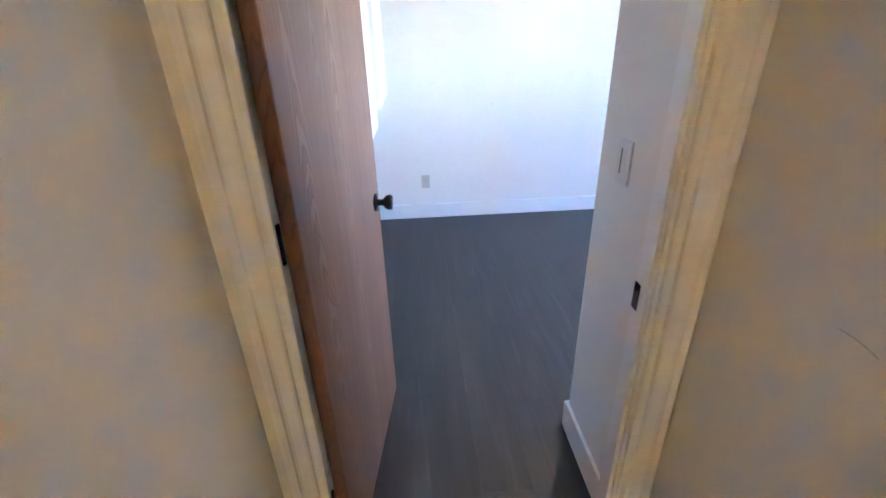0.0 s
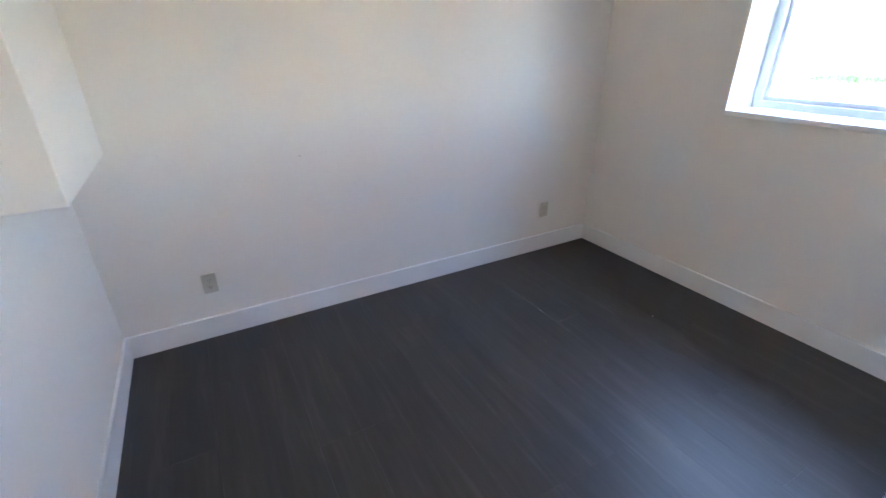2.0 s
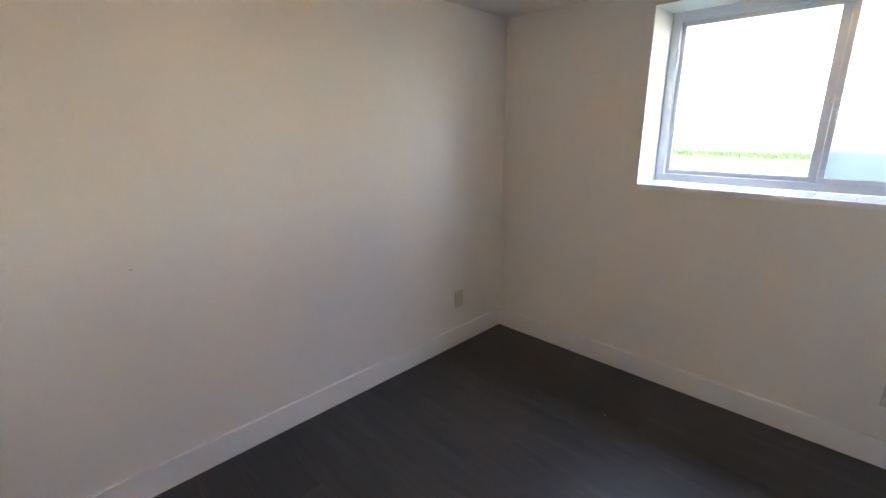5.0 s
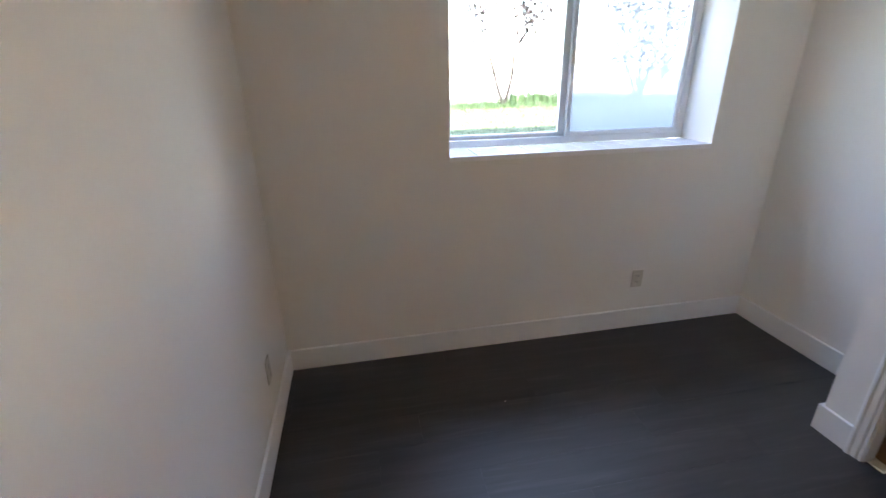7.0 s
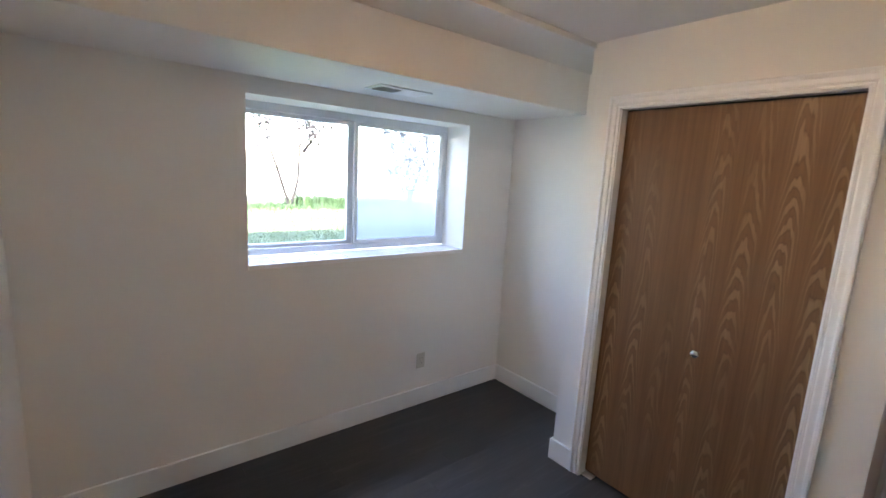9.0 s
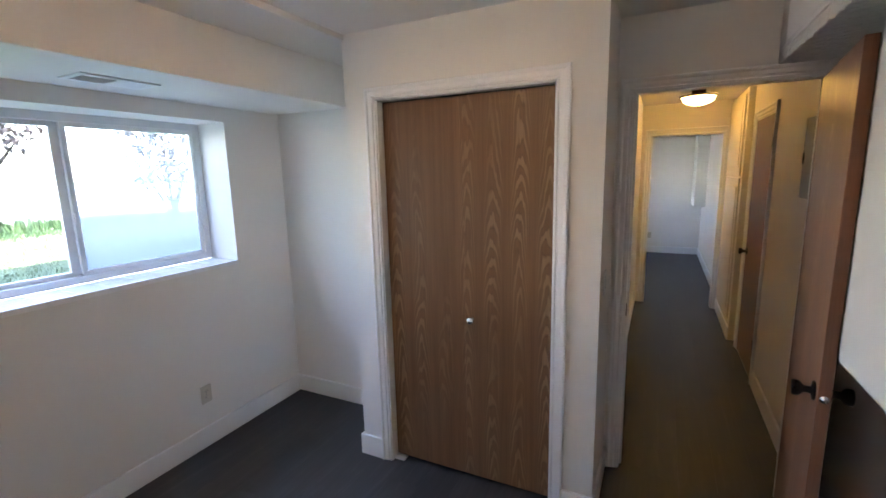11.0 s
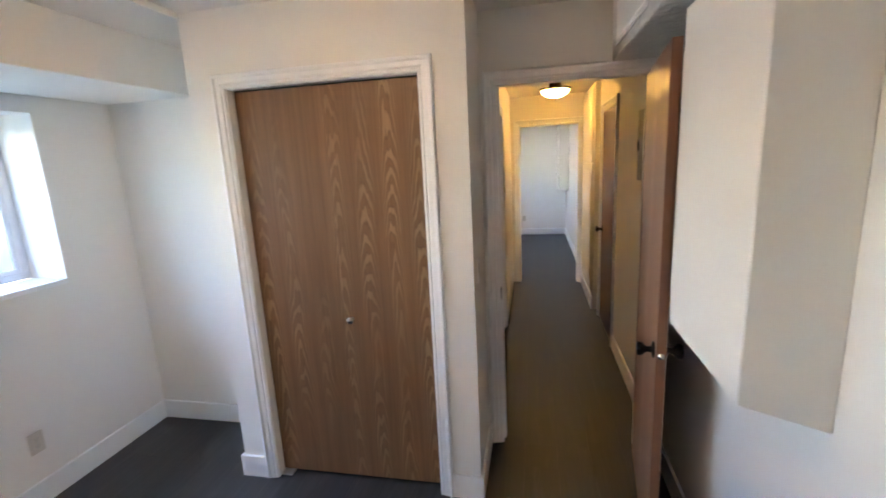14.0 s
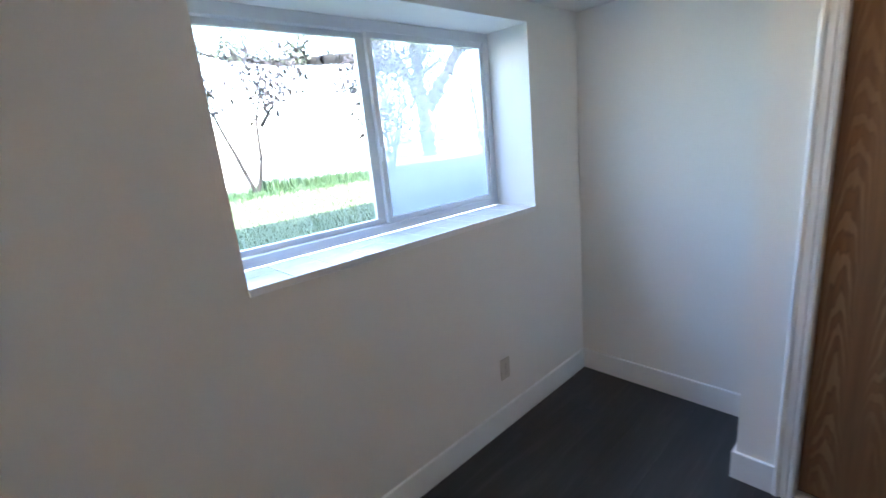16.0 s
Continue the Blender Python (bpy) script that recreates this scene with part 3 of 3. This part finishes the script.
def outlet_parts(ob, mat=PLATE):
    """Local x across, local y out of the wall, local z up; centred."""
    part("cover_plate", boxes((-0.035, 0.035, 0.0, 0.006, -0.057, 0.057), bevel=0.002, segments=2), mat, ob)
    for dz in (-0.020, 0.020):
        face = part("socket", boxes((-0.016, 0.016, 0.004, 0.0075, dz - 0.014, dz + 0.014), bevel=0.003), mat, ob)
        part("slots", boxes((-0.008, -0.006, 0.0070, 0.0080, dz - 0.003, dz + 0.006), (0.006, 0.008, 0.0070, 0.0080, dz - 0.003, dz + 0.006), (-0.002, 0.002, 0.0070, 0.0080, dz - 0.010, dz - 0.006)), SLOT, face, "dark slots")
    part("screw", moved(lathe([(0.0005, 0.0), (0.003, 0.0), (0.0025, 0.001), (0.0005, 0.0012)], 10), pose(0, 0.006, 0, -90)), NICKEL, ob)


outlet = thing("outlet", pose(-2.787, 0.0, 0.330, 0, 0, 180), "almond duplex outlet low on a white wall", "outlet", "outlets")
outlet_parts(outlet)
copy_thing(outlet, pose(-0.453, 0.0, 0.330, 0, 0, 180))
copy_thing(outlet, pose(0.0, -2.097, 0.337, 0, 0, 90))
copy_thing(outlet, pose(-2.37, YF, 0.345, 0, 0, 0))
dimmer = thing("light_switch", pose(CX0, -2.583, 1.150, 0, 0, 90), "white dimmer light switch on the closet's side wall", "light switch")
part("cover_plate", boxes((-0.038, 0.038, 0.0, 0.007, -0.060, 0.060), bevel=0.003, segments=2), WHITE_PLASTIC, dimmer)
part("paddle", boxes((-0.017, 0.007, 0.005, 0.0082, -0.034, 0.034), bevel=0.0015), WHITE_PLASTIC, dimmer)
part("slider", boxes((0.0085, 0.0155, 0.006, 0.0080, -0.034, 0.034), bevel=0.001), PANEL_GREY, dimmer, "grey dimmer slider")

vent = thing("ceiling_vent", pose(-0.30, -1.645, 2.118), "white metal ceiling register in the soffit", "vent")
part("frame", boxes((-0.088, 0.088, -0.165, -0.140, -0.008, 0.0), (-0.088, 0.088, 0.140, 0.165, -0.008, 0.0), (-0.088, -0.062, -0.140, 0.140, -0.008, 0.0), (0.062, 0.088, -0.140, 0.140, -0.008, 0.0), bevel=0.002), TRIM, vent)
# near-black sheet on the soffit stands in for the shade inside a duct
part("backing", boxes((-0.062, 0.062, -0.140, 0.140, -0.0015, -0.0005)), SLOT, vent, "dark sheet standing in for the shade in the duct")
part("divider", boxes((-0.062, 0.062, -0.006, 0.006, -0.008, -0.0015)), TRIM, vent)
for side in (-1, 1):
    slat_me = mesh_of("slat", moved(boxes((-0.0007, 0.0007, -0.066, 0.066, -0.006, 0.006)), pose(0, 0, 0, 0, 72 * side, 0)), TRIM)
    for i in range(9):
        s = new("slat", slat_me)
        s.parent, s.location = vent, (-0.056 + 0.014 * i, 0.073 * side, -0.0065)

grille = thing("wall_vent", pose(-2.945, -2.47, 2.255, 0, 0, -90), "white stamped return-air grille on the soffit", "vent")
part("frame", boxes((-0.27, 0.27, 0.0, 0.008, -0.105, -0.085), (-0.27, 0.27, 0.0, 0.008, 0.085, 0.105), (-0.27, -0.25, 0.0, 0.008, -0.085, 0.085), (0.25, 0.27, 0.0, 0.008, -0.085, 0.085), bevel=0.002), TRIM, grille)
# shade behind the grille is this flat dark sheet; the soffit has no hole
part("backing", boxes((-0.25, 0.25, 0.0005, 0.0015, -0.085, 0.085)), SLOT, grille, "dark sheet standing in for the shade in the duct")
gslat = mesh_of("slat", moved(boxes((-0.006, 0.006, -0.001, 0.001, -0.082, 0.082)), pose(0, 0, 0, 0, 0, 30)), TRIM)
for i in range(30):
    s = new("slat", gslat)
    s.parent, s.location = grille, (-0.240 + 0.0166 * i, 0.005, 0)

# ---- marks on walls and floor ----
SCUFF = surface("rubbed_grey_mark", (0.60, 0.57, 0.52), (0.70, 0.67, 0.61), 0.7, 30.0, 200, 0.1)


def scuff(name, pts, width, m, label):
    """A thin rubbed line through points in the wall's own plane (x along, z up)."""
    bm = bmesh.new()
    for (a, b), (c, d) in zip(pts, pts[1:]):
        vs = [bm.verts.new((a, e, b + w)) for e in (0.0, 0.0006) for w in (-width, width)] + [bm.verts.new((c, e, d + w)) for e in (0.0, 0.0006) for w in (-width, width)]
        bmesh.ops.convex_hull(bm, input=vs)
    moved(bm, m)
    return setting(name, bm, SCUFF, label, "scuff mark")


scuff("scuff_1", [(0.0, 0.0), (0.016, 0.004), (0.034, 0.006), (0.060, 0.005)], 0.0007, pose(XH, -3.31, 1.081, 0, 0, 90), "thin grey scuff on the hallway wall")
scuff("scuff_2", [(0.0, 0.0), (0.006, 0.004), (0.012, 0.003)], 0.003, pose(-2.212, 0.0, 0.953, 0, 0, 180), "small grey smudge on the white wall")
setting("scuff_3", boxes((-0.509, -0.503, -1.094, -1.090, 0.0, 0.0012), bevel=0.0004), TRIM, "white paint speck on the dark floor", "paint speck")

# ---- hall things ----


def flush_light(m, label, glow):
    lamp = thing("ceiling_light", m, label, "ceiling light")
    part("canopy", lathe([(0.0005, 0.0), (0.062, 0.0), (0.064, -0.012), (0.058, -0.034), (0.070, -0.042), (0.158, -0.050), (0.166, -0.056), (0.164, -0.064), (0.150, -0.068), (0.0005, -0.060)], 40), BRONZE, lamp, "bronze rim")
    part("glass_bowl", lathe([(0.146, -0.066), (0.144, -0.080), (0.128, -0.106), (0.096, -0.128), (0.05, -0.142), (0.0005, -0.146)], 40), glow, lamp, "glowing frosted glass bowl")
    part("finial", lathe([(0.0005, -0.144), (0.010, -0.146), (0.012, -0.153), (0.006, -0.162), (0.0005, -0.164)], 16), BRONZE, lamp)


flush_light(pose(-2.80, -5.50, ZC), "lit flush ceiling light with bronze rim and glass bowl", LIT)
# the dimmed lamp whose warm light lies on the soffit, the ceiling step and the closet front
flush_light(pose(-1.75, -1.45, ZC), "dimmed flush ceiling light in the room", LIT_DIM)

panel = thing("electrical_panel", pose(XL, -3.42, 1.71, 0, 0, -90), "grey metal breaker panel on the hallway wall", "electrical panel")
part("body", boxes((-0.130, 0.130, 0.0, 0.018, -0.215, 0.215), bevel=0.003), PANEL_GREY, panel)
part("door", boxes((-0.105, 0.105, 0.018, 0.023, -0.190, 0.190), bevel=0.002), PANEL_GREY, panel)
part("latch", boxes((0.080, 0.098, 0.023, 0.028, -0.03, 0.03), bevel=0.002), BLACK_METAL, panel)

cabinet = thing("linen_cabinet", pose(XL, -5.82, 0), "cream built-in linen cabinet with two doors", "cabinet")
part("body", boxes((0.0, 0.050, -0.578, 0.50, 0.0, 2.37), bevel=0.002), CREAM, cabinet)
for z0, z1 in ((0.20, 1.56), (1.58, 2.32)):
    d = part("door", boxes((0.050, 0.064, -0.50, 0.42, z0, z1), bevel=0.002), CREAM, cabinet)
    part("raised_panel", boxes((0.064, 0.070, -0.42, 0.34, z0 + 0.08, z1 - 0.08), bevel=0.004), CREAM, d)
part("toe_board", boxes((0.050, 0.062, -0.578, 0.50, 0.0, 0.128), bevel=0.003), TRIM, cabinet)

# ---- outdoors ----
GZ = 1.05
setting("ground", boxes((WX, 400, -300, 300, GZ - 0.3, GZ), (-400, -3.36, -300, 300, GZ - 0.3, GZ), (-3.36, WX, 0.12, 300, GZ - 0.3, GZ), (-3.36, WX, -300, -10.22, GZ - 0.3, GZ)), LAWN, "sunlit lawn outside the window", "ground")
setting("pavement", boxes((6.2, 60, -60, 60, GZ, GZ + 0.02)), CONCRETE, "pale sunlit concrete beyond the lawn", "pavement")
# unseen upper wall and roof slab, added to cast shade on the near lawn
setting("shading_house_wall", boxes((0.0, WX, -10.2, 0.12, 2.76, 3.2)), STUCCO, "unseen pale stucco house wall above the window, added to shade the lawn", "wall")
setting("shading_roof", boxes((-5.0, 0.45, -11.0, 1.0, 3.2, 3.35)), STUCCO, "unseen roof slab, sized to shade the near lawn", "roof")


def limb(bm, a, b, ra, rb, sides=7):
    d = (b - a).normalized()
    u = d.orthogonal().normalized()
    w = d.cross(u)
    rings = []
    for c, r in ((a, ra), (b, rb)):
        rings.append([bm.verts.new(c + r * (math.cos(2 * math.pi * i / sides) * u + math.sin(2 * math.pi * i / sides) * w)) for i in range(sides)])
    for i in range(sides):
        bm.faces.new((rings[0][i], rings[0][(i + 1) % sides], rings[1][(i + 1) % sides], rings[1][i])).smooth = True
    bm.faces.new(rings[1])


def tree(name, x, y, label, stems, radius, twigs, reach, leaf, leaf_size, per_tip, seed, loose=0.10):
    """Stems are paths of (along, height) waypoints, along running square to the window view; twigs fork off their upper parts."""
    rng = random.Random(seed)
    ob = thing(name, pose(x, y, GZ), label, "tree")
    bw = bmesh.new()
    tips = []
    side = Vector((y, -x, 0)).normalized() * -1.0

    def grow(p, d, length, r, level):
        for i in range(4):
            d = (d + Vector((rng.uniform(-1, 1), rng.uniform(-1, 1), rng.uniform(-0.4, 0.7))) * 0.22).normalized()
            q = p + d * (length / 4)
            limb(bw, p, q, r, r * 0.84, 5)
            p, r = q, r * 0.84
            tips.append(p.copy())
            if level and rng.random() < 0.75:
                out = Vector((rng.uniform(-1, 1), rng.uniform(-1, 1), rng.uniform(-0.1, 0.7))).normalized()
                grow(p, (d * 0.7 + out).normalized(), length * rng.uniform(0.45, 0.65), r * 0.6, level - 1)

    for rows in stems:
        pts = [side * a + Vector((rng.uniform(-1, 1), rng.uniform(-1, 1), 0)) * loose * 0.3 * k + Vector((0, 0, h)) for k, (a, h) in enumerate(rows)]
        fine = []
        for a, b in zip(pts, pts[1:]):
            steps = max(2, int((b - a).length / 0.22))
            fine += [a.lerp(b, i / steps) + Vector((rng.gauss(0, 1), rng.gauss(0, 1), 0)) * radius * 0.22 for i in range(steps)]
        fine.append(pts[-1])
        count = len(fine) - 1
        for i in range(count):
            ra, rb = (radius * (1 - 0.72 * k / count) for k in (i, i + 1))
            limb(bw, fine[i], fine[i + 1], ra, rb, 8)
            if i > count * 0.35:
                for k in range(twigs):
                    out = Vector((rng.uniform(-1, 1), rng.uniform(-1, 1), rng.uniform(-0.1, 0.9))).normalized()
                    grow(fine[i + 1], out, reach * rng.uniform(0.5, 1.1), rb * 0.5, 1)
        grow(fine[-1], (fine[-1] - fine[-2]).normalized(), reach, radius * 0.27, 2)
    part("trunk", bw, BARK, ob)
    verts, faces = [], []
    for tip in tips:
        for k in range(rng.randint(0, per_tip)):
            c = tip + Vector((rng.gauss(0, loose), rng.gauss(0, loose), rng.gauss(0, loose)))
            u = Vector((rng.gauss(0, 1), rng.gauss(0, 1), rng.gauss(0, 1))).normalized()
            w = u.orthogonal().normalized()
            s = leaf_size * rng.uniform(0.6, 1.3)
            i = len(verts)
            verts += [c - u * s, c + w * s * 0.45 + u * s * 0.1, c + u * s, c - w * s * 0.45 + u * s * 0.1]
            faces.append((i, i + 1, i + 2, i + 3))
    me = bpy.data.meshes.new("crown")
    me.from_pydata([tuple(v) for v in verts], [], faces)
    me.materials.append(leaf)
    crown = new("crown", me)
    crown.parent = ob
    return ob


tree("small_tree", 4.6, -2.74, "small V-stemmed tree with sparse bronze leaves",
     [[(0, -0.03), (0.19, 0.55), (0.40, 1.02), (0.52, 1.35)], [(0, -0.03), (-0.10, 0.42), (-0.19, 0.92), (-0.16, 1.2)], [(-0.19, 0.85), (-0.36, 1.12)]],
     0.030, 1, 0.38, LEAF_RED, 0.048, 4, 3)
tree("small_tree", 4.7, -5.05, "small bushy tree with dense bronze leaves",
     [[(0, -0.03), (0.25, 0.6), (0.42, 1.2)], [(0, -0.03), (0.03, 0.7), (0.08, 1.5)], [(0, -0.03), (-0.22, 0.6), (-0.40, 1.25)], [(0, 0.2), (0.12, 0.5)], [(0, 0.2), (-0.16, 0.5)]],
     0.030, 2, 0.40, LEAF_RED, 0.050, 4, 8)
tree("large_tree", 8.5, -9.3, "large forked shade tree with spreading limbs and young leaves",
     [[(0, -0.1), (0.05, 1.0), (0.12, 1.9), (0.9, 2.9), (2.1, 4.2), (2.8, 5.2)], [(0, -0.1), (-0.02, 1.7), (0.15, 3.2), (0.10, 5.2)],
      [(-0.05, 1.3), (-0.6, 2.0), (-1.3, 3.2), (-1.9, 4.8)], [(0.15, 2.6), (-0.5, 3.6), (-0.7, 5.4)], [(0.6, 2.5), (2.0, 2.9), (3.9, 3.0), (5.6, 3.3)]],
     0.19, 1, 1.0, LEAF_YOUNG, 0.085, 4, 2, 0.18)
for k, (fx, fy) in enumerate(((13.0, -11.5), (14.5, -15.0), (12.0, -15.5))):
    tree("slender_tree", fx, fy, "slender far tree with thin upright stems",
         [[(0, -0.1), (0.1, 1.6), (0.3, 3.6)], [(0, 0.2), (-0.4, 1.8), (-0.5, 3.2)]], 0.06, 1, 0.8, LEAF_RED, 0.08, 3, 30 + k, 0.15)


def blades(name, label, spots, low, high, width, mat, rng, category):
    verts, faces = [], []
    for x, y in spots:
        h, a, lean = rng.uniform(low, high), rng.uniform(0, math.tau), rng.uniform(0.0, 0.45)
        dx, dy = math.cos(a), math.sin(a)
        i = len(verts)
        verts += [(x - dy * width, y + dx * width, GZ - 0.01), (x + dy * width, y - dx * width, GZ - 0.01),
                  (x + dy * width * 0.7 + dx * lean * h * 0.4, y - dx * width * 0.7 + dy * lean * h * 0.4, GZ + h * 0.6),
                  (x - dy * width * 0.7 + dx * lean * h * 0.4, y + dx * width * 0.7 + dy * lean * h * 0.4, GZ + h * 0.6),
                  (x + dx * lean * h, y + dy * lean * h, GZ + h)]
        faces += [(i, i + 1, i + 2, i + 3), (i + 3, i + 2, i + 4)]
    me = bpy.data.meshes.new(name)
    me.from_pydata(verts, [], faces)
    me.materials.append(mat)
    return tagged(new(name, me), label, category, kind="stuff")


rng = random.Random(21)
blades("grass", "short green lawn grass outside the window", [(rng.uniform(0.5, 4.4), rng.uniform(-6.5, 1.5)) for _ in range(26000)], 0.008, 0.022, 0.004, BLADE, rng, "grass")
blades("border_leaves", "clumps of strappy green bulb leaves", [(4.9 + rng.gauss(0, 0.16), -2.9 - abs(rng.gauss(0, 1.1)) + rng.gauss(0, 0.1)) for _ in range(900)], 0.08, 0.22, 0.009, LEAF_GREEN, rng, "plants")
blades("ground_cover", "low green ground cover under the tree", [(4.45 + rng.gauss(0, 0.28), rng.uniform(-4.6, 0.5)) for _ in range(3600)], 0.02, 0.055, 0.012, LEAF_GREEN, rng, "plants")

# ---- floor planks ----
PW, PL = 0.182, 1.22
cuts = {}


def plank(x0, x1, y0, y1):
    key = (round(x1 - x0, 3), round(y1 - y0, 3))
    if key not in cuts:
        cuts[key] = mesh_of("plank", boxes((0.0001, x1 - x0 - 0.0001, 0.0001, y1 - y0 - 0.0001, -0.006, 0.0), bevel=0.0003), PLANK)
    o = new("plank", cuts[key])
    o.parent, o.location = floor_ob, (x0, y0, 0)


prng = random.Random(4)


def lay(x0, x1, y0, y1):
    x = x0
    while x < x1 - 0.01:
        xe = min(x + PW, x1)
        y = y0 - prng.choice((0.0, 0.2, 0.41, 0.61, 0.81, 1.02))
        while y < y1 - 0.01:
            a, b = max(y, y0), min(y + PL, y1)
            if b - a > 0.02:
                plank(x, xe, a, b)
            y += PL
        x = xe


lay(XL, 0.0, YD, 0.0)
lay(XL, XH, YE, YD)
lay(XL, 0.0, YF, YE)
